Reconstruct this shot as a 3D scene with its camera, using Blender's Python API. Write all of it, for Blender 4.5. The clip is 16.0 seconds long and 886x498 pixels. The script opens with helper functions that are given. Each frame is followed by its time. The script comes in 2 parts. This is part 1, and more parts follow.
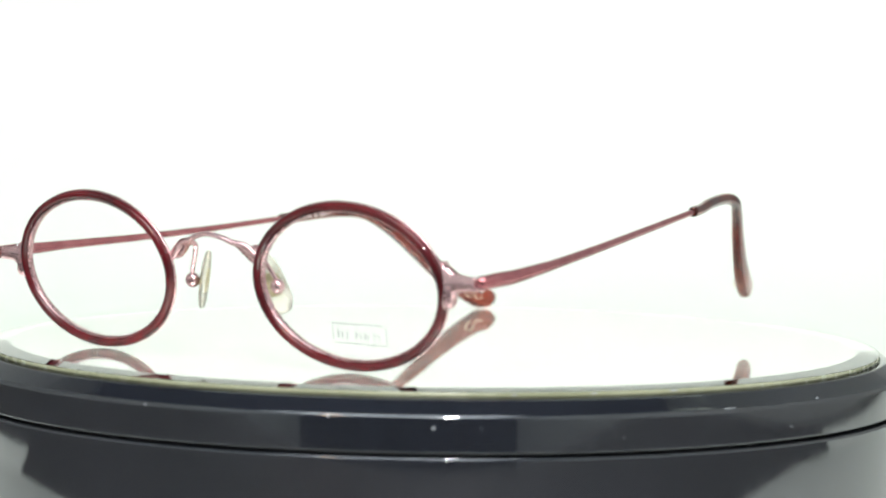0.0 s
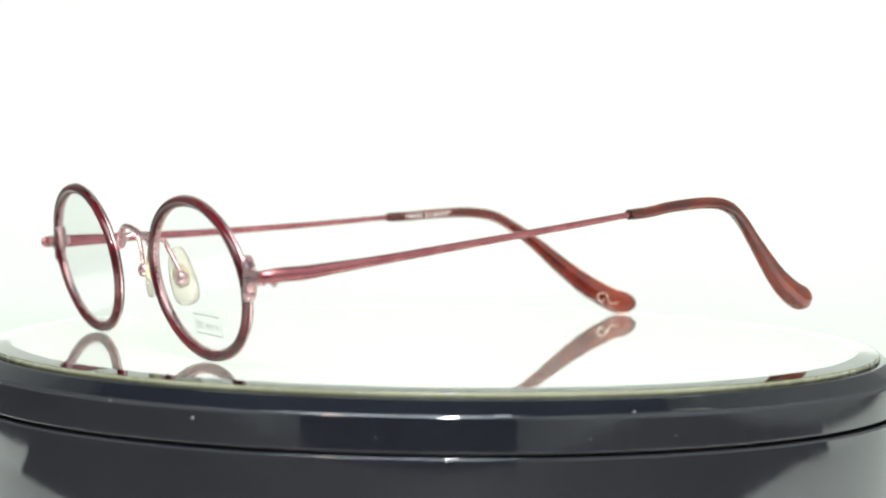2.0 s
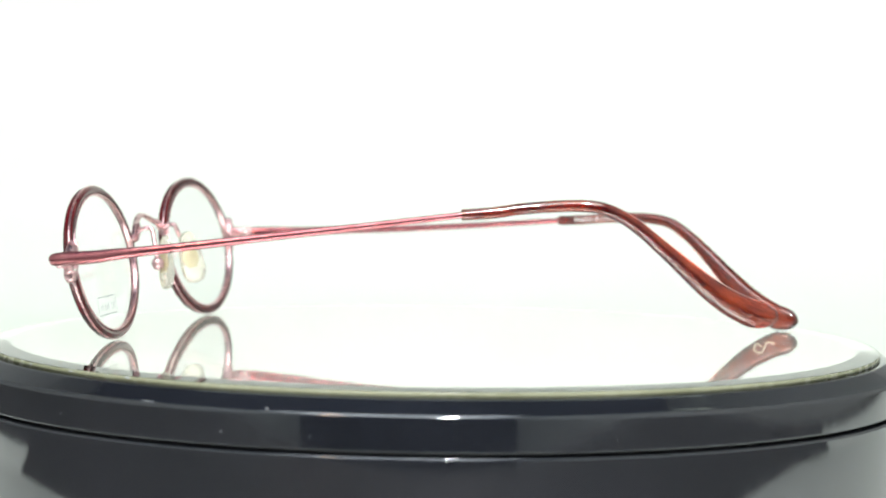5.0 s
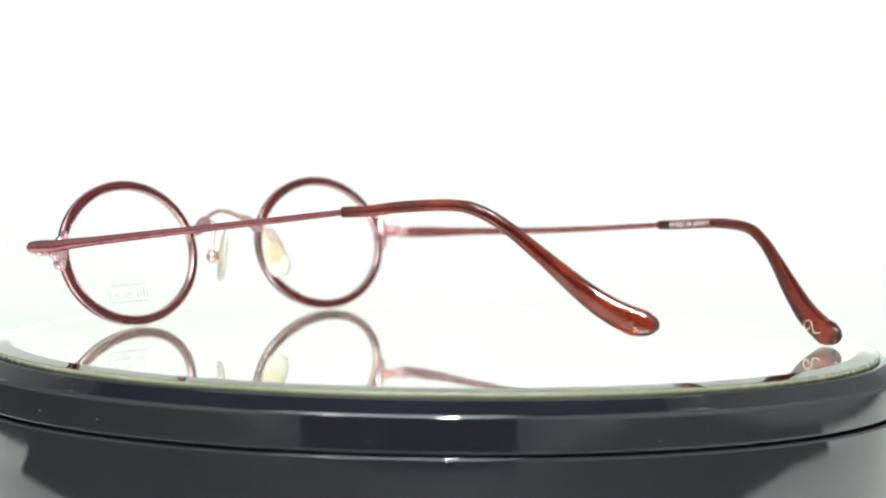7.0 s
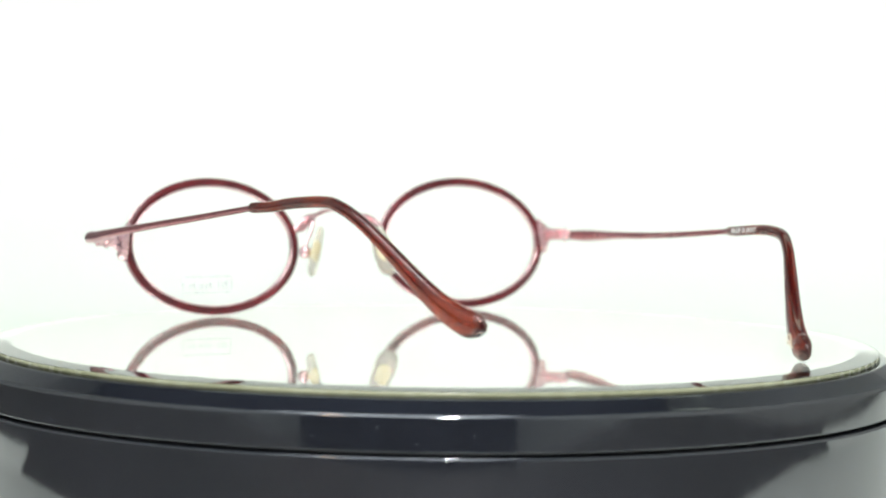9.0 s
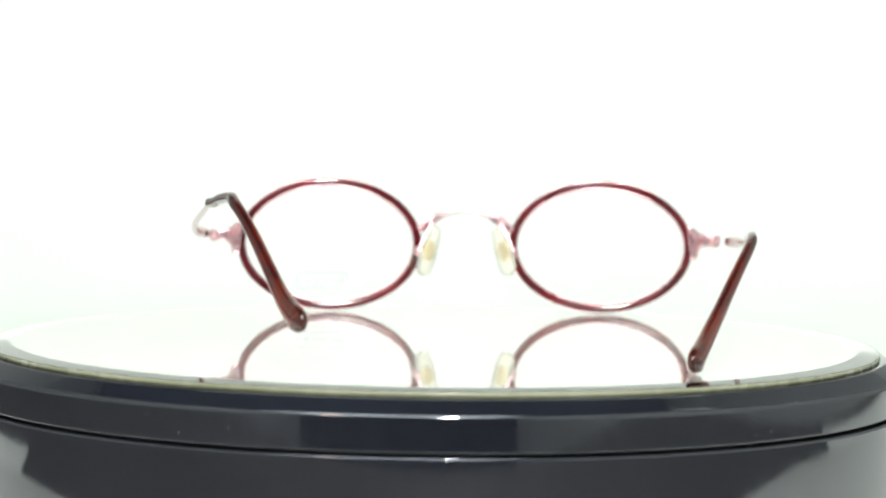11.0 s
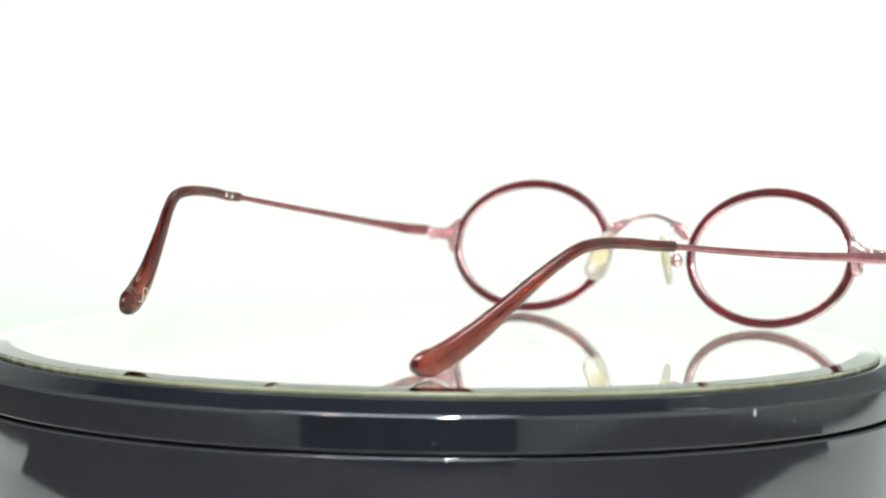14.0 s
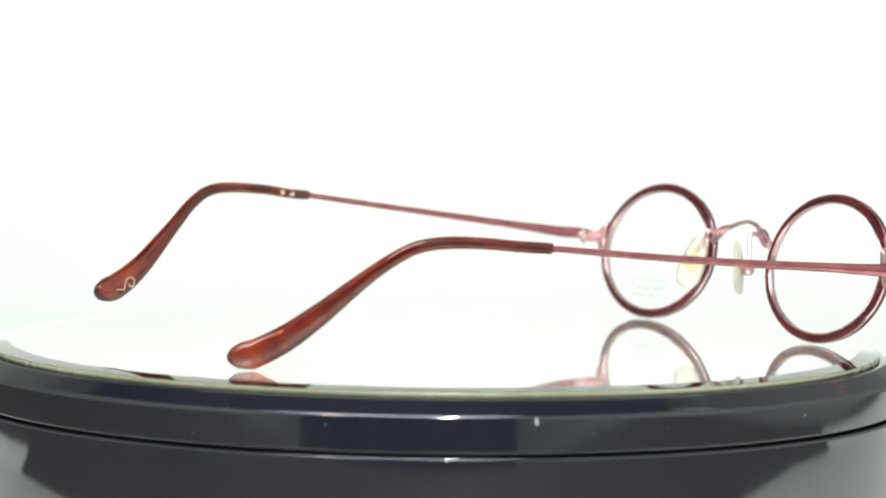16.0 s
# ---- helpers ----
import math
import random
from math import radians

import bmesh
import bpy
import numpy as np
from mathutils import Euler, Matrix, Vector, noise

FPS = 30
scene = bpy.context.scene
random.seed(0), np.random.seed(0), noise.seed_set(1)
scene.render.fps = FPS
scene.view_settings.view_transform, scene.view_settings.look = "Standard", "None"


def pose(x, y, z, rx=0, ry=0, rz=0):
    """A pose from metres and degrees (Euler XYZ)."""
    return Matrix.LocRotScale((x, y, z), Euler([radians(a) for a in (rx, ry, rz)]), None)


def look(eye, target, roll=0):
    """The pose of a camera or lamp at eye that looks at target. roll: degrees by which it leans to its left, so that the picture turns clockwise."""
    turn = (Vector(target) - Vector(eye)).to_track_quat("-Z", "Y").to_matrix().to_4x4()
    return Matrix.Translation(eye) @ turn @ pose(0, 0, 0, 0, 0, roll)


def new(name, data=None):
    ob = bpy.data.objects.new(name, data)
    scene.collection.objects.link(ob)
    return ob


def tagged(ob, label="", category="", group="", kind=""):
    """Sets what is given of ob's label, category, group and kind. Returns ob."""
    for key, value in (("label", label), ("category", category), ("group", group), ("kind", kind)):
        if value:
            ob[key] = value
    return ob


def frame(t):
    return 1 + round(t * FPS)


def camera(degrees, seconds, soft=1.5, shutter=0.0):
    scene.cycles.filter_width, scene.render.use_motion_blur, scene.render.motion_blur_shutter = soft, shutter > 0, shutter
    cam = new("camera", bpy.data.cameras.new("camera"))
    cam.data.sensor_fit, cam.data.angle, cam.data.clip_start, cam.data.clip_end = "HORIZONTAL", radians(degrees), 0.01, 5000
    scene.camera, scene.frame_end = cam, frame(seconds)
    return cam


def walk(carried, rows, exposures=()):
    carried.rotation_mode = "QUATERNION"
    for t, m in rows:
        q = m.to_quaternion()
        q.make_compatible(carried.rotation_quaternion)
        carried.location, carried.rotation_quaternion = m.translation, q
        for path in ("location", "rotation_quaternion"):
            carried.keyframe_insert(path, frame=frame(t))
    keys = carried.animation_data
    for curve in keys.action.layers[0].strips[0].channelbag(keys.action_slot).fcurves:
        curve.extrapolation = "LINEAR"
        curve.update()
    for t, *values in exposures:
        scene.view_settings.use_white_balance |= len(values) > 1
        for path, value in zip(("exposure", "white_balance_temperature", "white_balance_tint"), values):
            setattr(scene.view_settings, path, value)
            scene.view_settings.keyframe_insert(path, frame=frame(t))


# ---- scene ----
cam = camera(20.74, 16.0, soft=2.0)
cam.data.dof.use_dof = True
cam.data.dof.focus_distance = 0.488
cam.data.dof.aperture_fstop = 21
EYE = Vector((0.0, -0.51245, 0.0487))
AIM = EYE + Vector((math.sin(-0.0056), math.cos(-0.0056), -math.tan(0.0580)))
STAND = look(EYE, AIM, 0.816)
walk(cam, [(0.0, STAND), (16.0, STAND)], exposures=[(0.0, 0.0, 6500, 10), (16.0, 0.0, 6500, 10)])

MM = 0.001
RATE = 12.773            # degrees a second, clockwise from above
START = -37.235          # turn of the spectacles at the start
SPOT = Vector((-0.0450, -0.05125, 0.0))   # the middle of their bridge at the start
HUB = Vector((-0.0045, -0.0033, 0.0))         # the turntable's own centre


# ---- world and lamps ----
world = bpy.data.worlds.new("room_air")
world.use_nodes = True
world.node_tree.nodes["Background"].inputs[0].default_value = (0.62, 0.7, 0.82, 1)
world.node_tree.nodes["Background"].inputs[1].default_value = 0.05
scene.world = world


def area_lamp(name, eye, target, wide, high, watts, colour=(1, 1, 1), shape="RECTANGLE"):
    lamp = bpy.data.lights.new(name, "AREA")
    lamp.shape, lamp.size, lamp.size_y, lamp.energy, lamp.color = shape, wide, high, watts, colour
    ob = new(name, lamp)
    ob.matrix_world = look(eye, target)
    return ob


# two unseen side lights, added to whiten the paper
area_lamp("backdrop_fill", (-0.44, 0.46, 0.13), (-0.10, 0.80, -0.06), 0.30, 0.20, 0.110, (0.97, 1.0, 0.92))
area_lamp("backdrop_fill", (0.44, 0.46, 0.13), (0.10, 0.80, -0.06), 0.30, 0.20, 0.140, (0.97, 1.0, 0.93))
# unseen strip above, added to brighten the low paper and the mirror's border
area_lamp("overhead_fill", (0.03, 0.36, 0.66), (0.03, 0.58, 0.0), 0.70, 0.12, 0.52, (0.88, 1.0, 0.83))
area_lamp("key_lamp", (0.06, -0.80, 0.62), (0.0, 0.0, 0.0), 0.060, 0.060, 9.0, (1.0, 0.98, 0.97), "DISK")
area_lamp("warm_lamp", (-0.55, -1.2, 0.85), (0.0, 0.0, 0.0), 0.12, 0.12, 2.0, (1.0, 0.62, 0.36), "DISK")
# unseen wide panel, added as general fill and soft sheen on the black plastic
area_lamp("room_fill", (-0.27, -1.4, 1.92), (-0.27, -1.4, 0.0), 1.7, 1.5, 61, (0.90, 0.98, 1.0))


# ---- materials ----
def material(name):
    m = bpy.data.materials.new(name)
    m.use_nodes = True
    t = m.node_tree
    return m, t.nodes, t.links, t.nodes["Principled BSDF"]


def set_in(node, **values):
    names = {"base": "Base Color", "metal": "Metallic", "rough": "Roughness", "ior": "IOR", "trans": "Transmission Weight",
             "coat": "Coat Weight", "coat_rough": "Coat Roughness", "spec": "Specular IOR Level", "alpha": "Alpha",
             "sss": "Subsurface Weight", "sss_scale": "Subsurface Scale"}
    for k, v in values.items():
        node.inputs[names[k]].default_value = (*v, 1) if isinstance(v, tuple) else v


def mottled(name, dark, light, scale, rough=(0.3, 0.45), bump=0.0, bump_scale=None, stretch=(1, 1, 1), **more):
    """A surface between two colours, with its gloss and relief broken up at two sizes."""
    m, nodes, links, shader = material(name)
    set_in(shader, **more)
    where = nodes.new("ShaderNodeTexCoord")
    turn = nodes.new("ShaderNodeMapping")
    turn.inputs["Scale"].default_value = stretch
    links.new(where.outputs["Object"], turn.inputs[0])
    big, fine = nodes.new("ShaderNodeTexNoise"), nodes.new("ShaderNodeTexNoise")
    for n, s in ((big, scale), (fine, scale * 9)):
        n.inputs["Scale"].default_value, n.inputs["Detail"].default_value = s, 5
        links.new(turn.outputs[0], n.inputs["Vector"])
    ramp = nodes.new("ShaderNodeValToRGB")
    ramp.color_ramp.elements[0].color, ramp.color_ramp.elements[1].color = (*dark, 1), (*light, 1)
    ramp.color_ramp.elements[0].position, ramp.color_ramp.elements[1].position = 0.35, 0.68
    links.new(big.outputs["Fac"], ramp.inputs[0])
    links.new(ramp.outputs[0], shader.inputs["Base Color"])
    gloss = nodes.new("ShaderNodeMapRange")
    gloss.inputs[1].default_value, gloss.inputs[2].default_value = 0.3, 0.7
    gloss.inputs[3].default_value, gloss.inputs[4].default_value = rough
    links.new(fine.outputs["Fac"], gloss.inputs[0])
    links.new(gloss.outputs[0], shader.inputs["Roughness"])
    if bump:
        relief = nodes.new("ShaderNodeBump")
        relief.inputs["Strength"].default_value, relief.inputs["Distance"].default_value = bump, bump_scale
        links.new(fine.outputs["Fac"], relief.inputs["Height"])
        links.new(relief.outputs[0], shader.inputs["Normal"])
    return m


PAPER = mottled("white_paper", (0.828, 0.866, 0.79), (0.858, 0.89, 0.82), 6, (0.8, 0.95), 0.1, 0.0003)
# tones of the unseen room, chosen for what the black plastic mirrors
NAVY = mottled("unseen_navy_wall", (0.035, 0.045, 0.085), (0.06, 0.075, 0.13), 3, (0.7, 0.9))
WALL = mottled("pale_wall_paint", (0.70, 0.72, 0.70), (0.76, 0.78, 0.76), 2, (0.7, 0.9))
CEILING = mottled("ceiling_paint", (0.10, 0.13, 0.24), (0.13, 0.17, 0.29), 2, (0.7, 0.9))
FLOOR = mottled("floor_boards", (0.10, 0.07, 0.05), (0.16, 0.11, 0.07), 5, (0.4, 0.6), stretch=(1, 8, 1))
TABLE = mottled("dark_table", (0.042, 0.040, 0.042), (0.066, 0.061, 0.060), 8, (0.45, 0.6), stretch=(8, 1, 1))
PLASTIC = mottled("black_gloss_plastic", (0.008, 0.009, 0.011), (0.011, 0.012, 0.015), 40, (0.045, 0.085), 0.02, 0.0002, spec=1.0, ior=1.56)
PLASTIC.node_tree.nodes["Principled BSDF"].inputs["Specular Tint"].default_value = (0.93, 0.95, 1.0, 1)
GROOVE = mottled("matt_black", (0.006, 0.006, 0.007), (0.009, 0.009, 0.010), 60, (0.6, 0.8))
GLASS_EDGE = mottled("mirror_glass_edge", (0.22, 0.23, 0.14), (0.33, 0.34, 0.23), 35, (0.15, 0.35))
PINK = mottled("pink_gilt_metal", (0.70, 0.43, 0.44), (0.79, 0.53, 0.54), 300, (0.20, 0.32), metal=1.0)
ROSE = mottled("rose_lacquered_metal", (0.36, 0.10, 0.115), (0.50, 0.18, 0.19), 300, (0.16, 0.28), metal=0.9, coat=0.6)
RED = mottled("red_inlay", (0.038, 0.003, 0.0045), (0.10, 0.005, 0.008), 120, (0.035, 0.07), spec=0.5)
STEEL = mottled("steel", (0.72, 0.70, 0.68), (0.80, 0.78, 0.76), 300, (0.15, 0.25), metal=1.0)
GOLD = mottled("cream_gold_plate", (0.66, 0.56, 0.27), (0.78, 0.69, 0.42), 300, (0.2, 0.3))
SPECK = mottled("dust", (0.26, 0.28, 0.30), (0.42, 0.44, 0.47), 900, (0.7, 0.9))
WHITE_INK = mottled("white_ink", (0.68, 0.66, 0.62), (0.78, 0.76, 0.72), 900, (0.5, 0.6))
BEIGE_INK = mottled("beige_ink", (0.50, 0.40, 0.28), (0.60, 0.50, 0.36), 900, (0.4, 0.5))
GREY_INK = mottled("grey_ink", (0.22, 0.23, 0.24), (0.32, 0.33, 0.34), 900, (0.6, 0.7))
TIP = mottled("red_amber_plastic", (0.15, 0.012, 0.006), (0.46, 0.060, 0.016), 110, (0.05, 0.10), trans=0.92, ior=1.5, coat=0.5, coat_rough=0.03)
PAD = mottled("clear_pad_plastic", (0.84, 0.82, 0.70), (0.92, 0.91, 0.82), 300, (0.05, 0.10), trans=0.78, ior=1.36)
LENS, _n, _l, _s = material("clear_lens")
set_in(_s, base=(0.998, 1.0, 0.998), trans=1.0, rough=0.0, ior=1.12)
MIRROR, _n, _l, _s = material("mirror_silver")
set_in(_s, base=(0.98, 0.98, 0.965), metal=1.0, rough=0.008)
# veiling glare put into the silver: a thin, slightly uneven pale diffuse layer
_glare, _mix, _glare_noise = _n.new("ShaderNodeBsdfDiffuse"), _n.new("ShaderNodeMixShader"), _n.new("ShaderNodeTexNoise")
_glare.inputs[0].default_value = (0.93, 0.94, 0.86, 1)
_glare_noise.inputs["Scale"].default_value, _glare_noise.inputs["Detail"].default_value = 40, 4
_range = _n.new("ShaderNodeMapRange")
_range.inputs[3].default_value, _range.inputs[4].default_value = 0.12, 0.20
_l.new(_glare_noise.outputs["Fac"], _range.inputs[0])
_l.new(_range.outputs[0], _mix.inputs[0])
_l.new(_s.outputs[0], _mix.inputs[1])
_l.new(_glare.outputs[0], _mix.inputs[2])
_l.new(_mix.outputs[0], _n["Material Output"].inputs[0])
PLATE, _n, _l, _s = material("mirror_glass")
set_in(_s, base=(0.985, 0.99, 0.968), trans=1.0, rough=0.004, ior=1.52)


# ---- mesh makers ----
def mesh_of(name, bm, mat, smooth=True):
    data = bpy.data.meshes.new(name)
    bmesh.ops.recalc_face_normals(bm, faces=bm.faces)
    bm.to_mesh(data)
    bm.free()
    data.materials.append(mat)
    for p in data.polygons:
        p.use_smooth = smooth
    return data


def part(name, bm, mat, parent=None, label="", smooth=True):
    ob = new(name, mesh_of(name, bm, mat, smooth))
    ob.parent = parent
    if label:
        tagged(ob, label)
    return ob


def loft(rings, closed=False, capped=True):
    """A skin over rings of points, each ring with the same number."""
    bm = bmesh.new()
    made = [[bm.verts.new(p) for p in ring] for ring in rings]
    n = len(made[0])
    for a, b in zip(made, made[1:] + made[:1] if closed else made[1:]):
        for i in range(n):
            bm.faces.new((a[i], a[(i + 1) % n], b[(i + 1) % n], b[i]))
    if capped and not closed:
        bm.faces.new(made[0][::-1])
        bm.faces.new(made[-1])
    return bm


def glide(points, steps):
    """Catmull-Rom through the points, in even steps between them."""
    p = [np.array(q, float) for q in points]
    p = [2 * p[0] - p[1]] + p + [2 * p[-1] - p[-2]]
    out = []
    for a, b, c, d in zip(p, p[1:], p[2:], p[3:]):
        for k in range(steps):
            u = k / steps
            out.append(0.5 * (2 * b + (c - a) * u + (2 * a - 5 * b + 4 * c - d) * u * u + (3 * b - a - 3 * c + d) * u ** 3))
    out.append(p[-2])
    return out


def swept(rows, side=(1, 0, 0), steps=8, n=14, power=2.0):
    """A rod along rows of (x, y, z, thick, high) in millimetres: thick along side, high across it; rounded sections."""
    pts = glide(rows, steps)
    rings = []
    for i, q in enumerate(pts):
        t = Vector(pts[min(i + 1, len(pts) - 1)][:3] - pts[max(i - 1, 0)][:3]).normalized()
        s = Vector(side)
        s = (s - t * s.dot(t)).normalized()
        u = t.cross(s)
        ring = []
        for k in range(n):
            a = 2 * math.pi * k / n
            ca, sa = math.cos(a), math.sin(a)
            ca, sa = (math.copysign(abs(v) ** (2 / power), v) for v in (ca, sa))
            ring.append((Vector(q[:3]) + s * ca * q[3] / 2 + u * sa * q[4] / 2) * MM)
        rings.append(ring)
    return loft(rings)


def lathe(profile, n=192, centre=(0, 0), closed=True):
    rows, m = [], len(profile)
    for (r0, z0), (r1, z1) in zip(profile, profile[1:] + profile[:1]):
        rows.append((r0, z0))
        long = math.hypot(r1 - r0, z1 - z0)
        if long > 1.4:
            for f in (0.12 / long, 0.4 / long, 1 - 0.4 / long, 1 - 0.12 / long):
                rows.append((r0 + (r1 - r0) * f, z0 + (z1 - z0) * f))
    profile = rows
    rings = [[((centre[0] + r * math.cos(a)) * MM, (centre[1] + r * math.sin(a)) * MM, z * MM) for r, z in profile]
             for a in (2 * math.pi * k / n for k in range(n))]
    bm = bmesh.new()
    made = [[bm.verts.new(p) for p in ring] for ring in rings]
    m = len(profile)
    for a, b in zip(made, made[1:] + made[:1]):
        for i in range(m if closed else m - 1):
            bm.faces.new((a[i], b[i], b[(i + 1) % m], a[(i + 1) % m]))
    return bm


def box_mesh(x0, y0, z0, x1, y1, z1, bevel=0.0):
    bm = bmesh.new()
    bmesh.ops.create_cube(bm, size=1, matrix=Matrix.Translation(((x0 + x1) / 2, (y0 + y1) / 2, (z0 + z1) / 2)) @ Matrix.Diagonal((x1 - x0, y1 - y0, z1 - z0, 1)))
    if bevel:
        bmesh.ops.bevel(bm, geom=bm.edges[:], offset=bevel, segments=2, affect="EDGES")
    return bm


def ball(x, y, z, rx, ry, rz, segments=20):
    bm = bmesh.new()
    bmesh.ops.create_uvsphere(bm, u_segments=segments, v_segments=segments // 2 + 2, radius=1, matrix=Matrix.Translation((x * MM, y * MM, z * MM)) @ Matrix.Diagonal((rx * MM, ry * MM, rz * MM, 1)))
    return bm


def holder(name, label, category, place=(0, 0, 0)):
    ob = new(name)
    ob.location = place
    ob.empty_display_size = 0.01
    return tagged(ob, label, category)


# ---- the room ----
TABLE_Z = -0.046
# floor, ceiling and walls stay unseen; added to shape reflections in the turntable
WEST, EAST, HIGH = -1.45, 0.90, 1.95
tagged(part("floor", box_mesh(WEST, -2.6, -0.82, EAST, 1.8, -0.80), FLOOR, smooth=False), "unseen dark wooden floor closing the dim room", "floor", kind="structure")
tagged(part("ceiling", box_mesh(WEST, -2.6, HIGH, EAST, 1.8, HIGH + 0.05), CEILING, smooth=False), "unseen dark bluish ceiling added for reflections", "ceiling", kind="structure")
for side_name, b in (("wall_north", (WEST, 1.8, -0.8, EAST, 1.9, HIGH)), ("wall_south", (WEST, -2.7, -0.8, EAST, -2.6, HIGH)),
                     ("wall_east", (EAST, -2.6, -0.8, EAST + 0.1, 1.8, HIGH)), ("wall_west", (WEST - 0.1, -2.6, -0.8, WEST, 1.8, HIGH))):
    tagged(part(side_name, box_mesh(*b), NAVY if side_name == "wall_south" else WALL, smooth=False), "unseen dark navy wall added for reflections" if side_name == "wall_south" else "unseen plain pale wall added for reflections", "wall", kind="structure")

table = holder("table", "dark wooden table under the white backdrop", "table", (0, 0.2, -0.8))
part("tabletop", box_mesh(-0.85, -0.55, 0.80 + TABLE_Z - 0.034, 0.40, 0.85, 0.80 + TABLE_Z - 0.004, 0.003), TABLE, table, smooth=False)
for lx in (-0.8, 0.35):
    for ly in (-0.5, 0.8):
        part("leg", box_mesh(lx - 0.03, ly - 0.03, 0.0, lx + 0.03, ly + 0.03, 0.80 + TABLE_Z - 0.034, 0.003), TABLE, table, smooth=False)


def sweep_paper():
    """A sheet with a rounded front end that lies on the table and curves up behind."""
    rings = []
    for k in range(41):
        x = -0.29 + 0.635 * k / 40
        front = -0.165 * math.sqrt(max(1 - ((x - 0.03) / 0.265) ** 2, 0.0))
        rows = [(front * (1 - f) + 0.54 * f, TABLE_Z) for f in (0.0, 0.25, 0.5, 0.75, 1.0)]
        for q in range(1, 25):
            a = math.pi / 2 * q / 24
            rows.append((0.54 + 0.36 * math.sin(a), TABLE_Z + 0.36 * (1 - math.cos(a))))
        rows += [(0.90, 0.6), (0.90, 1.15)]
        rows += [(y + 0.0015 * min(max((z - TABLE_Z) / 0.2, 0), 1), z - 0.0015) for y, z in reversed(rows)]
        rings.append([(x, y, z) for y, z in rows])
    return loft(rings)


tagged(part("backdrop", sweep_paper(), PAPER), "plain white paper backdrop curving up behind the turntable", "backdrop", kind="structure")


# ---- the turntable ----
turntable = holder("display_turntable", "round glossy black display turntable with a mirror top", "turntable", HUB + Vector((0, 0, TABLE_Z)))
LOW = TABLE_Z / MM
base_profile = [(60.0, 0.0), (97.39, 0.0), (98.21, 0.8), (98.41, 20.0), (98.41, -LOW - 11.35), (98.3, -LOW - 11.1), (98.0, -LOW - 11.0), (60.0, -LOW - 11.0)]
part("base", lathe(base_profile), PLASTIC, turntable, "glossy black plastic base")
part("gap_ring", lathe([(60, -LOW - 11.0), (95.7, -LOW - 11.0), (95.7, -LOW - 10.5), (60, -LOW - 10.5)]), GROOVE, turntable)
platter_profile = [(60.0, -10.45), (97.5, -10.45), (97.72, -10.36), (97.8, -10.15), (97.8, -4.45), (97.75, -4.15), (97.62, -3.88), (97.4, -3.66), (97.08, -3.5), (94.32, -1.65), (94.01, -1.44), (93.6, -1.36), (93.2, -1.30), (92.68, -1.30), (60.0, -1.30)]
platter = part("platter", lathe(platter_profile), PLASTIC, turntable, "spinning glossy black platter with a bevelled rim")


def disc(r, z, n=192):
    bm = bmesh.new()
    bm.faces.new([bm.verts.new((r * MM * math.cos(2 * math.pi * k / n), r * MM * math.sin(2 * math.pi * k / n), z * MM)) for k in range(n)])
    return bm


part("silvering", disc(92.3, -1.27), MIRROR, platter, "silvered back of the mirror", smooth=False)


def glass_disc(r, n=192):
    rings = [[((r - d) * MM * math.cos(2 * math.pi * k / n), (r - d) * MM * math.sin(2 * math.pi * k / n), z * MM) for k in range(n)]
             for d, z in ((4.55, 0.0), (4.45, -0.010), (4.35, -0.018), (0.06, -0.26), (0.0, -0.31), (0.0, -1.2), (0.1, -1.25))]
    return loft(rings)


part("mirror_glass", glass_disc(92.6), PLATE, platter, "greenish clear glass of the mirror with a bevelled border", smooth=False).visible_shadow = False
part("mirror_edge", lathe([(92.62, -0.32), (92.70, -0.36), (92.80, -0.48), (92.85, -1.29), (92.62, -1.29)]), GLASS_EDGE, platter, "pale cemented edge of the mirror")
rnd = random.Random(4)
for _ in range(30):
    a, z = rnd.uniform(0, 2 * math.pi), rnd.choice((-3.2, -6, -7.5, -8.8, -9.5, -1.6)) + rnd.uniform(-0.5, 0.5)
    r = 97.8 if z < -4.4 else 97.08 - (z + 3.5) * 1.49 if z > -3.5 else 97.6
    s = rnd.choice((0.05, 0.06, 0.08, 0.1, 0.15))
    bm = ball(r * math.cos(a), r * math.sin(a), z, s, s, s * rnd.uniform(0.7, 1.4), 8)
    part("dust_speck", bm, SPECK, platter)


# known marks on the platter: a pale dried drip, a few chips along the glass, light specks (angle, radius, height, wide, high)
for name, a, r, z, wide, high in (("dried_drip", 125.4, 97.78, -4.75, 0.32, 0.75), ("dust_speck", -100.1, 97.76, -4.2, 0.22, 0.2), ("dust_speck", -89.4, 97.8, -5.9, 0.22, 0.3), ("dust_speck", -120.8, 97.77, -4.3, 0.15, 0.2),
                                  ("glass_chip", -80.8, 92.8, -0.7, 0.5, 0.14), ("glass_chip", -71.8, 92.8, -0.66, 0.7, 0.13), ("glass_chip", -62.1, 92.8, -0.6, 0.8, 0.16), ("scratch", -56.8, 97.44, -3.7, 1.6, 0.07), ("dust_speck", -42.8, 97.08, -3.5, 0.3, 0.18)):
    bm = bmesh.new()
    bmesh.ops.create_uvsphere(bm, u_segments=12, v_segments=8, radius=MM, matrix=Matrix.Rotation(radians(a), 4, "Z") @ Matrix.Translation((r * MM, 0, z * MM)) @ Matrix.Diagonal((0.12, wide, high, 1)))
    part(name, bm, SPECK, platter)


# ---- the spectacles ----
glasses = holder("eyeglasses", "oval eyeglasses with red inlaid rims, pink metal and amber-red temple tips", "eyeglasses", (0, 0, 0))
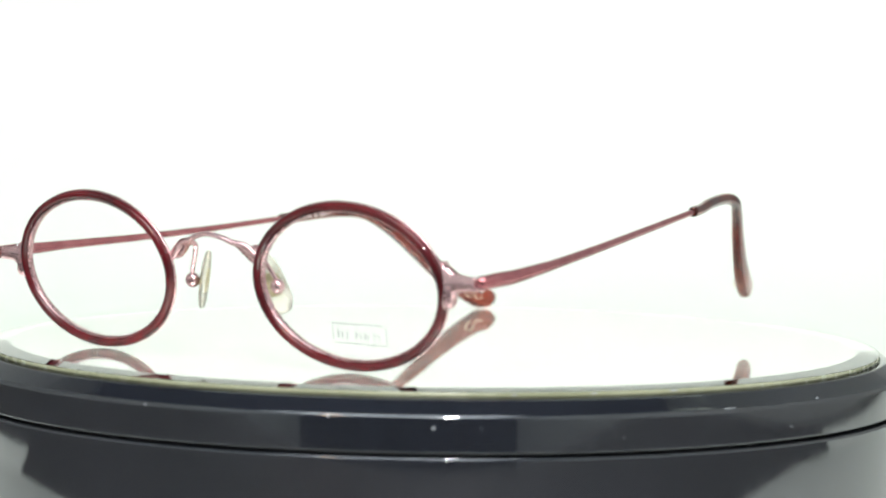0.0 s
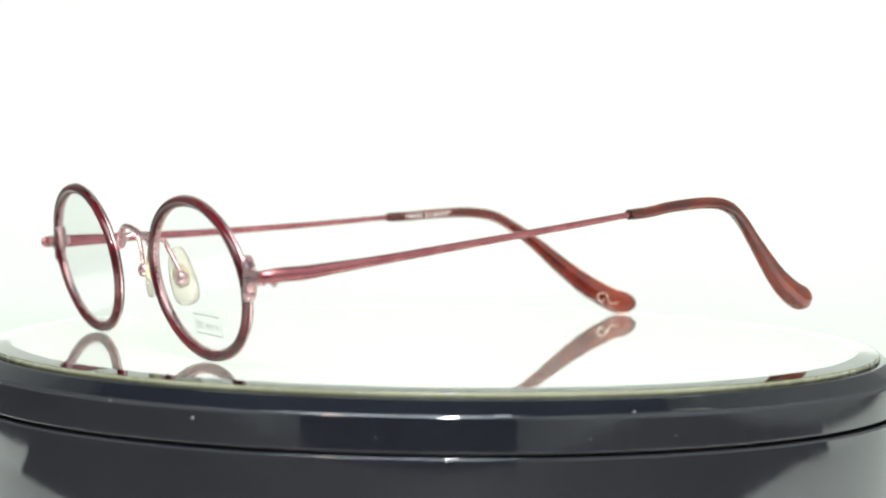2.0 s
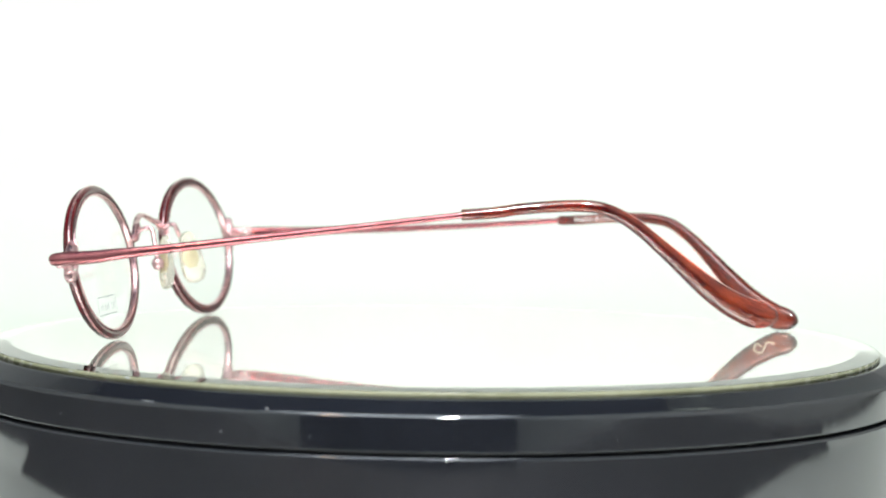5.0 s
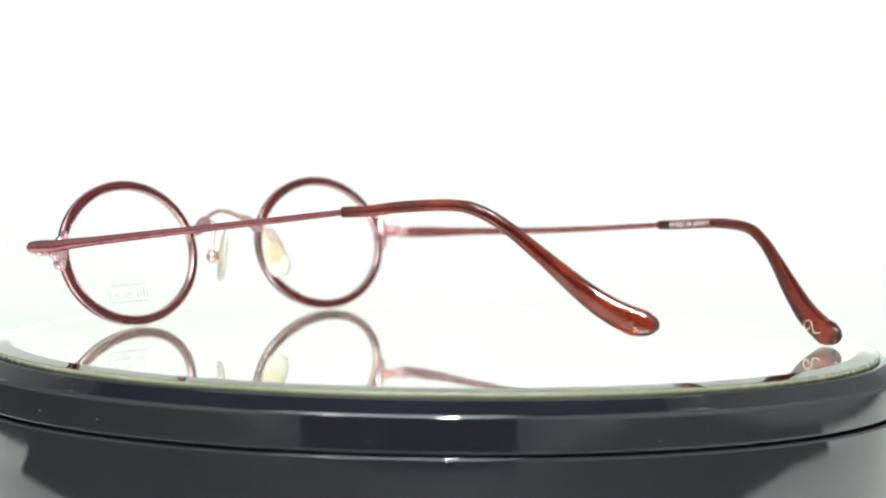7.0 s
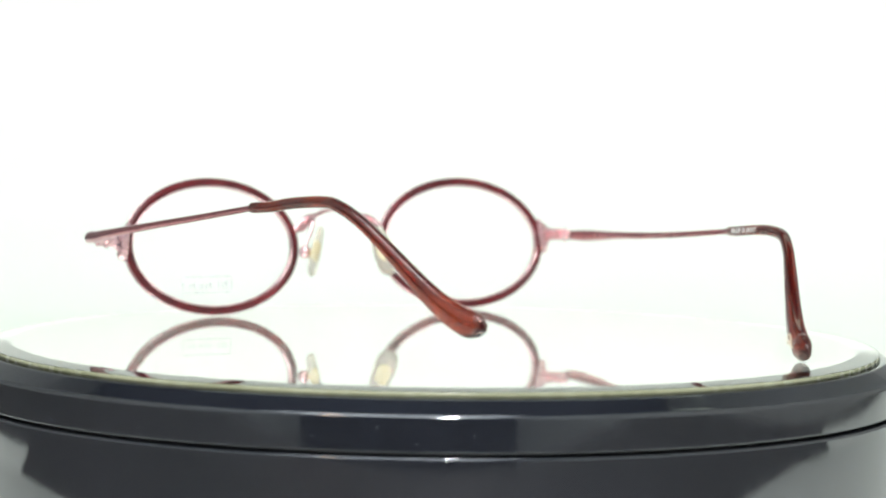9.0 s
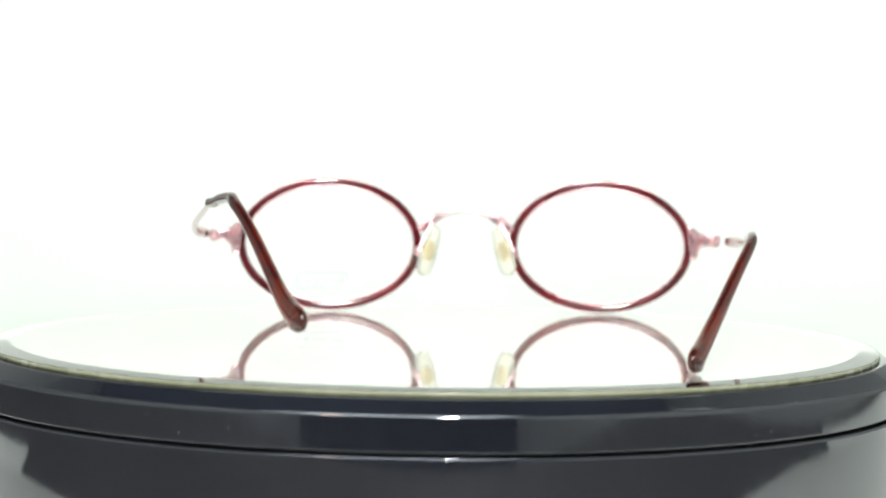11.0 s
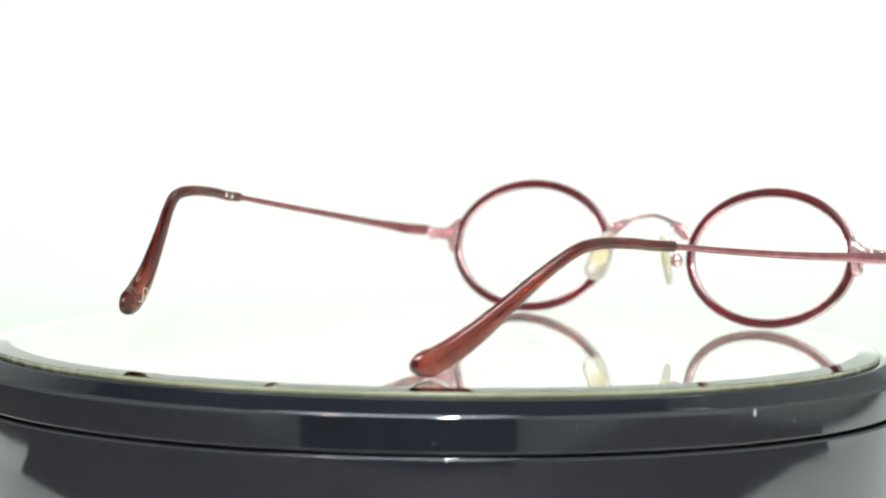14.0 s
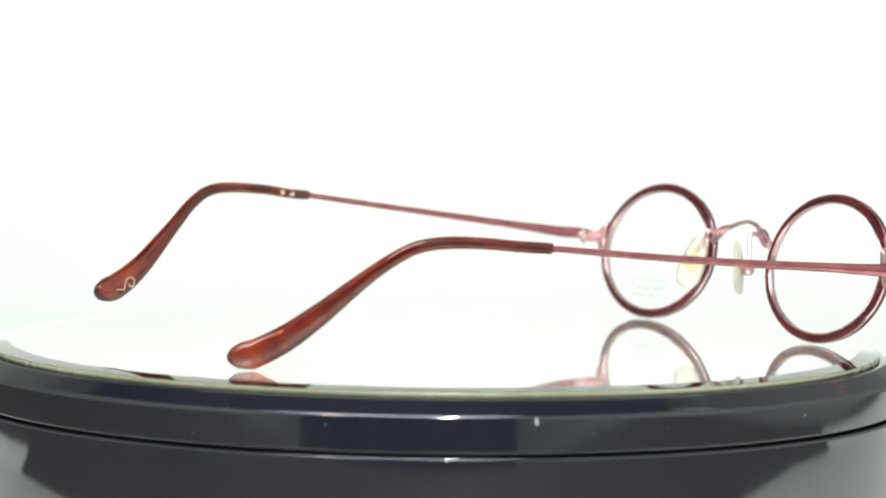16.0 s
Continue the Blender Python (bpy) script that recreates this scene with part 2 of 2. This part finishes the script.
RIM_X, RIM_Y, RIM_Z, A, B, TILT, WRAP = 32.6, -0.95, 15.95, 22.1, 15.98, 10.9, 2.5


def rim_pose(s):
    return Matrix.Translation((s * RIM_X * MM, RIM_Y * MM, RIM_Z * MM)) @ Matrix.Rotation(radians(s * WRAP), 4, "Z") @ Matrix.Rotation(radians(TILT), 4, "X")


def oval(s, profile, n=120, grow=0.0):
    """A hoop along the rim's oval: profile rows are (outward, to the rear) in millimetres from the oval's outer edge."""
    m = rim_pose(s)
    rings = []
    for k in range(n):
        a = 2 * math.pi * k / n
        nx, nz = math.cos(a) / A, math.sin(a) / B
        d = math.hypot(nx, nz)
        rings.append([m @ (Vector((A * math.cos(a) + (o + grow) * nx / d, y, B * math.sin(a) + (o + grow) * nz / d)) * MM) for o, y in profile])
    return loft(rings, closed=True)


def rounded(cx, cy, w, h, n=12, power=2.6):
    out = []
    for k in range(n):
        a = 2 * math.pi * k / n
        ca, sa = (math.copysign(abs(v) ** (2 / power), v) for v in (math.cos(a), math.sin(a)))
        out.append((cx + ca * w / 2, cy + sa * h / 2))
    return out


def lens_mesh(s):
    m = rim_pose(s)
    bm = bmesh.new()
    n = 72
    loops = []
    for y, shrink in ((-0.3, 1.0), (-0.4, 1.15), (0.4, 1.15), (0.3, 1.0)):
        loops.append([bm.verts.new(m @ (Vector(((A - shrink) * math.cos(2 * math.pi * k / n), y, (B - shrink) * math.sin(2 * math.pi * k / n))) * MM)) for k in range(n)])
    for a, b in zip(loops, loops[1:] + loops[:1]):
        if a is loops[1]:
            continue
        for k in range(n):
            bm.faces.new((a[k], a[(k + 1) % n], b[(k + 1) % n], b[k]))
    bm.faces.new(loops[1])
    bm.faces.new(loops[2])
    return bm


TEMPLE_LEFT = [(61.82, -1.1, 18.04, 0.5, 0.8), (61.92, -0.85, 18.04, 1.4, 1.9), (62.87, 0.04, 18.31, 2, 2.5), (63.38, 3.06, 18.68, 2.1, 2.75), (63.62, 7.73, 19.04, 1.9, 2.65), (63.77, 13.12, 19.79, 1.65, 2.3),
          (63.51, 20.97, 20.81, 1.4, 1.9), (61.73, 38.22, 23.09, 1.25, 1.6), (59.04, 58.75, 25.77, 1.15, 1.4), (56.3, 79.57, 28.55, 1.1, 1.25), (55.44, 82.77, 28.81, 0.9, 1.1)]
TEMPLE_RIGHT = [(-63.14, -1.22, 17.53, 0.5, 0.8), (-63.24, -0.97, 17.53, 1.4, 1.9), (-64.2, 0.32, 17.53, 2, 2.5), (-64.65, 3.71, 17.63, 2.1, 2.75), (-64.69, 8.7, 17.89, 1.9, 2.65), (-64.4, 14.37, 18.16, 1.65, 2.3),
          (-63.47, 22.41, 18.66, 1.4, 1.9), (-61.14, 39.82, 19.57, 1.25, 1.6), (-58.32, 60.41, 21.03, 1.15, 1.4), (-55.97, 81.14, 22.79, 1.1, 1.25), (-55.21, 84.24, 22.98, 0.9, 1.1)]
TIP_LEFT = [(56.41, 79.14, 28.51, 1.6, 1.7), (56.3, 79.57, 28.55, 2.1, 2.2), (54.87, 84.9, 28.99, 2.1, 2.25), (53.17, 91.34, 29.93, 2.1, 2.3), (50.75, 101, 30.51, 2.2, 2.4), (49.85, 106.41, 29.67, 2.2, 2.5),
          (47.66, 111.2, 26.88, 2.2, 2.6), (44.77, 116.57, 22.16, 2.4, 3), (41.1, 124.06, 15.4, 2.7, 4.3), (39.1, 128.55, 12.1, 3, 5.1), (37.4, 132.34, 10.1, 3.1, 5.5), (36.7, 134.1, 9.62, 3.1, 5.4),
          (36.05, 135.8, 9.35, 2.7, 4.5), (35.55, 137, 9.3, 1.9, 3), (35.27, 137.6, 9.3, 1, 1.5), (35.2, 137.75, 9.3, 0.3, 0.4)]
TIP_RIGHT = [(-56.07, 80.73, 22.76, 1.6, 1.7), (-55.97, 81.14, 22.79, 2.1, 2.2), (-54.7, 86.3, 23.11, 2.1, 2.25), (-53.91, 92.93, 23.69, 2.1, 2.3), (-52.77, 100.43, 23.96, 2.2, 2.4), (-51.71, 106.49, 23.18, 2.2, 2.5),
          (-49.92, 110.92, 20.78, 2.2, 2.6), (-47.38, 115.43, 17.09, 2.4, 3), (-43.26, 122.32, 10.55, 2.7, 4.3), (-40.3, 127.54, 6.2, 3, 5.1), (-38.06, 132.48, 3.3, 3.1, 5.5), (-37.4, 134.3, 2.85, 3.1, 5.4),
          (-36.75, 136, 2.6, 2.7, 4.5), (-36.35, 137.1, 2.5, 1.9, 3), (-36.12, 137.7, 2.45, 1, 1.5), (-36.05, 137.85, 2.45, 0.3, 0.4)]


def frame_on(s, row, ahead):
    """A place on the inner face of a temple tip: x along the tip, y up, z towards the other temple."""
    t = (Vector(ahead[:3]) - Vector(row[:3])).normalized()
    inward = Vector((-s, 0, 0))
    inward = (inward - t * inward.dot(t)).normalized()
    up = inward.cross(t) if s < 0 else t.cross(inward)
    up = up if up.z > 0 else -up
    m = Matrix((t, up, inward)).transposed().to_4x4()
    m.translation = Vector(row[:3]) + inward * row[3] / 2
    return Matrix.Diagonal((MM, MM, MM, 1)) @ m


def bars(rows, m, deep=0.06):
    """Flat raised bars (x0, y0, x1, y1) on the face m, in millimetres."""
    bm = bmesh.new()
    for x0, y0, x1, y1 in rows:
        bmesh.ops.create_cube(bm, size=1, matrix=m @ Matrix.Translation(((x0 + x1) / 2, (y0 + y1) / 2, 0)) @ Matrix.Diagonal((x1 - x0, y1 - y0, deep, 1)))
    return bm


def emblem(s, arm):
    """The small curled mark pressed into the tip."""
    rod = TIP_LEFT if s > 0 else TIP_RIGHT
    m = frame_on(s, rod[10], rod[11])
    turn = Matrix.Translation((-1.6, 0.1, 0)) @ Matrix.Rotation(radians(13), 4, "Z")
    curl = [(-0.8, -0.15), (-1.45, -0.8), (-2.2, -0.4), (-2.5, 0.55), (-1.9, 1.15), (-0.8, 1.2), (-0.2, 0.55), (0.45, -1.0), (1.2, -1.25), (2.5, -1.05)]
    pts = glide([(x, y, 0.02) for x, y in curl], 5)
    bm = bmesh.new()
    for a, b in zip(pts, pts[1:]):
        a, b = Vector(a), Vector(b)
        d = (b - a)
        spin = Matrix.Rotation(math.atan2(d.y, d.x), 4, "Z")
        bmesh.ops.create_cube(bm, size=1, matrix=m @ turn @ Matrix.Translation((a + b) / 2) @ spin @ Matrix.Diagonal((d.length + 0.12, 0.24, 0.12, 1)))
    part("curled_mark", bm, BEIGE_INK, arm, "small curled beige mark", smooth=False)


for s in (1, -1):
    rim = part("rim", oval(s, rounded(-0.9, 0.0, 1.8, 2.1, 20)), RED, glasses, "glossy dark red oval inlay rim")
    part("outer_wire", oval(s, rounded(-0.08, 0.35, 0.34, 0.5, 8)), PINK, rim, "thin pink metal wire")
    part("inner_wire", oval(s, rounded(-1.88, 0.35, 0.46, 1.5, 10)), PINK, rim, "thin pink metal wire")
    part("lens", lens_mesh(s), LENS, glasses, "clear demonstration lens", smooth=False).visible_shadow = False
    arm = part("temple", swept(TEMPLE_LEFT if s > 0 else TEMPLE_RIGHT), ROSE, glasses, "tapered rose metal temple")
    rod = TIP_LEFT if s > 0 else TIP_RIGHT
    part("temple_tip", swept(rod, power=2.3), TIP, arm, "translucent amber-red plastic temple tip")
    part("core_wire", swept([(x, y, z, 0.7, 0.8) for x, y, z, w, h in rod[1:9]], n=8), ROSE, arm, "metal core inside the plastic tip")
    emblem(s, arm)
    # end piece: a flared plate soldered to the rim, and the hinge behind it
    plate = part("end_piece", swept([(s * 53.7, 0.3, 17.3, 2.3, 8.8), (s * 54.6, 0.25, 17.4, 2.5, 8.4), (s * 55.4, 0.2, 17.6, 2.3, 6.4), (s * 56.2, 0.1, 17.7, 1.8, 4.2), (s * 57.6, 0, 17.8, 1.5, 3), (s * 61.2, 0.2, 17.8, 1.4, 2.6)], side=(0, 1, 0), n=18, power=3.4), PINK, glasses, "flared pink metal end piece")
    part("seam", swept([(s * 54.3, -1.0, 17.5, 0.16, 0.14), (s * 55.6, -0.95, 17.6, 0.16, 0.14), (s * 58.1, -0.75, 17.8, 0.16, 0.12)], side=(0, 1, 0), n=6), GROOVE, plate, "fine dark closing seam")
    joint = part("hinge", swept([(s * 60.2, -0.4, 17.8, 1.8, 2.2), (s * 60, 1.4, 17.9, 1.9, 2.2), (s * 60, 4.4, 18.2, 1.4, 1.7)], n=12, power=3), PINK, glasses, "small pink metal hinge")
    for z0, z1 in ((16.5, 17.2), (17.35, 18.25), (18.4, 19.1)):
        part("barrel", swept([(s * 59.8, 3, z0, 0.9, 0.9), (s * 59.8, 3, z0 + 0.1, 1.5, 1.5), (s * 59.8, 3, z1 - 0.1, 1.5, 1.5), (s * 59.8, 3, z1, 0.9, 0.9)], side=(1, 0, 0), steps=3, n=14), STEEL if z0 == 17.35 else PINK, joint)
    part("screw", swept([(s * 59.8, 3, 16.2, 0.5, 0.5), (s * 59.8, 3, 16.4, 0.9, 0.9), (s * 59.8, 3, 19.2, 0.9, 0.9), (s * 59.8, 3, 19.4, 0.6, 0.6)], steps=3, n=12), STEEL, joint, "tiny steel hinge screw")
    part("rim_screw", ball(s * 56.2, 0.6, 16.4, 0.5, 0.35, 0.5, 10), STEEL, glasses, "tiny steel rim screw")
    # pad arm, pad box and clear pad
    support = part("pad_arm", swept([(s * 8.55, -1.6, 21.2, 1.0, 1.0), (s * 8.35, 0.2, 22.0, 1.0, 1.0), (s * 8.15, 1.5, 21.8, 1.0, 1.0), (s * 8.75, 2.2, 20.0, 1.0, 1.0), (s * 10.55, 3.4, 16.8, 0.9, 0.9), (s * 11.15, 3.9, 15.2, 0.9, 0.9)], n=10), PINK, glasses, "bent pink wire pad arm")
    part("pad_box", ball(s * 11.1, 4.0, 14.6, 1.5, 1.35, 1.5), PINK, support)
    part("pad_plate", swept([(s * 8.45, 4.3, 17.0, 0.4, 1.4), (s * 8.75, 4.5, 16.2, 0.55, 3.0), (s * 9.35, 4.9, 14.2, 0.6, 3.5), (s * 9.75, 5.2, 12.6, 0.4, 1.8)], side=(-s * 0.77, 0.64, 0.0), n=12), GOLD, support, "pale gold insert plate")
    pad = part("nose_pad", swept([(s * 7.05, 4.2, 20.4, 0.5, 1.2), (s * 7.25, 4.3, 19.8, 1.3, 3.0), (s * 7.95, 4.6, 17.6, 1.8, 4.6), (s * 8.95, 5.1, 14.4, 2.0, 5.6), (s * 9.95, 5.7, 11.4, 1.8, 5.6), (s * 10.55, 6.1, 9.8, 1.3, 4.0), (s * 10.75, 6.2, 9.2, 0.4, 1.2)], side=(-s * 0.77, 0.64, 0.0), n=16), PAD, glasses, "clear plastic nose pad")

HALF = [(11.28, -1.65, 19.4, 1.0, 1.7), (10.04, -1.85, 20.6, 1.1, 1.8), (8.59, -2.15, 21.9, 1.2, 1.7), (7.45, -2.4, 22.5, 1.3, 1.45), (5.59, -2.85, 22.9, 1.35, 1.15), (3.1, -3.4, 23.8, 1.4, 1.05)]
bridge = part("bridge", swept(HALF + [(0, -3.75, 24.3, 1.45, 1.0)] + [(-x, y, z, w, h) for x, y, z, w, h in reversed(HALF)], side=(0, 1, 0)), PINK, glasses, "arched pink metal bridge")


def lug(s):
    """The small three-cornered plate between bridge, pad arm and rim."""
    bm = bmesh.new()
    front = [bm.verts.new((s * (x + 0.3) * MM, (y - 2.35) * MM, (z + 0.2) * MM)) for x, y, z in ((7.2, 0.0, 22.7), (4.9, -0.5, 22.5), (7.4, 0.3, 20.4), (8.7, 0.5, 19.2), (9.9, 0.5, 18.8), (10.4, 0.5, 20.2))]
    back = [bm.verts.new(v.co + Vector((0, 0.9 * MM, 0))) for v in front]
    n = len(front)
    bm.faces.new(front)
    bm.faces.new(back[::-1])
    for k in range(n):
        bm.faces.new((front[k], front[(k + 1) % n], back[(k + 1) % n], back[k]))
    bmesh.ops.bevel(bm, geom=bm.edges[:], offset=0.18 * MM, segments=2, affect="EDGES")
    return bm


for s in (1, -1):
    part("lug", lug(s), PINK, bridge, smooth=False)


# ---- writing and print ----
left_arm, right_arm = [o for o in glasses.children if o.name.startswith("temple")]
word = bpy.data.curves.new("lettering", "FONT")
word.body, word.size, word.extrude, word.align_x, word.align_y = "MADE IN JAPAN", 1.5, 0.03, "LEFT", "CENTER"
word.space_character = 1.08
setter = new("lettering_setter", word)
bpy.context.view_layer.update()
letters = bpy.data.meshes.new_from_object(setter.evaluated_get(bpy.context.evaluated_depsgraph_get()))
bpy.data.objects.remove(setter)
face = frame_on(-1, TIP_RIGHT[2], TIP_RIGHT[3])
letters.transform(face @ Matrix.Translation((-1.6, 0.0, 0.03)))
letters.materials.clear()
letters.materials.append(WHITE_INK)
lettering = new("lettering", letters)
lettering.parent = right_arm
tagged(lettering, "white lettering reading MADE IN JAPAN")
face = frame_on(1, TIP_LEFT[2], TIP_LEFT[3])
part("size_marks", bars([(-1.2, -0.4, -1.02, 0.4), (-0.75, -0.4, -0.57, 0.4), (-1.2, -0.08, -0.6, 0.08), (-0.3, -0.4, 0.1, -0.1), (1.6, -0.4, 1.95, 0.4), (2.2, -0.4, 2.6, -0.05), (2.2, 0.05, 2.6, 0.4)], face), WHITE_INK, left_arm, "worn white size marks", smooth=False)
left_lens = [o for o in glasses.children if o.name.startswith("lens")][0]
print_face = rim_pose(1) @ Matrix.Translation((0, -0.42 * MM, 0)) @ Matrix.Rotation(radians(90), 4, "X") @ Matrix.Diagonal((MM, MM, MM, 1))
X0, X1, Y0, Y1 = -4.6, 8.0, -10.2, -7.4
marks = [(X0, Y1 + 0.35, X1 - 0.6, Y1 + 0.53), (X0 + 0.6, Y0 - 0.55, X1, Y0 - 0.37), (X0 + 0.1, Y0, X0 + 0.26, Y1), (X1 - 0.26, Y0, X1 - 0.1, Y1)]
for k, (wide, tall) in enumerate(((1.2, 2.0), (0.3, 1.7), (1.3, 1.5), (0.9, 1.4), (1.4, 1.5))):
    x = X0 + 1.3 + k * 2.05
    marks.append((x, Y0 + 0.4, x + 0.2, Y0 + 0.4 + tall))
    if wide > 0.5:
        marks += [(x, Y0 + 0.4 + tall * 0.55, x + wide, Y0 + 0.56 + tall * 0.55), (x + wide - 0.2, Y0 + 0.4, x + wide, Y0 + 0.4 + tall * 0.6)]
part("lens_print", bars(marks, print_face, 0.03), GREY_INK, left_lens, "faint grey print of bars on the lens", smooth=False)


# ---- motion ----
def motions():
    turned, spun = [], []
    for k in range(33):
        t = k * 0.5
        a = -RATE * t
        turned.append((t, pose(0, 0, 0, 0, 0, a) @ Matrix.Translation(SPOT) @ pose(0, 0, 0, 0, 0, START)))
        spun.append((t, Matrix.Translation((0, 0, -TABLE_Z)) @ pose(0, 0, 0, 0, 0, a)))
    walk(glasses, turned)
    walk(platter, spun)


motions()
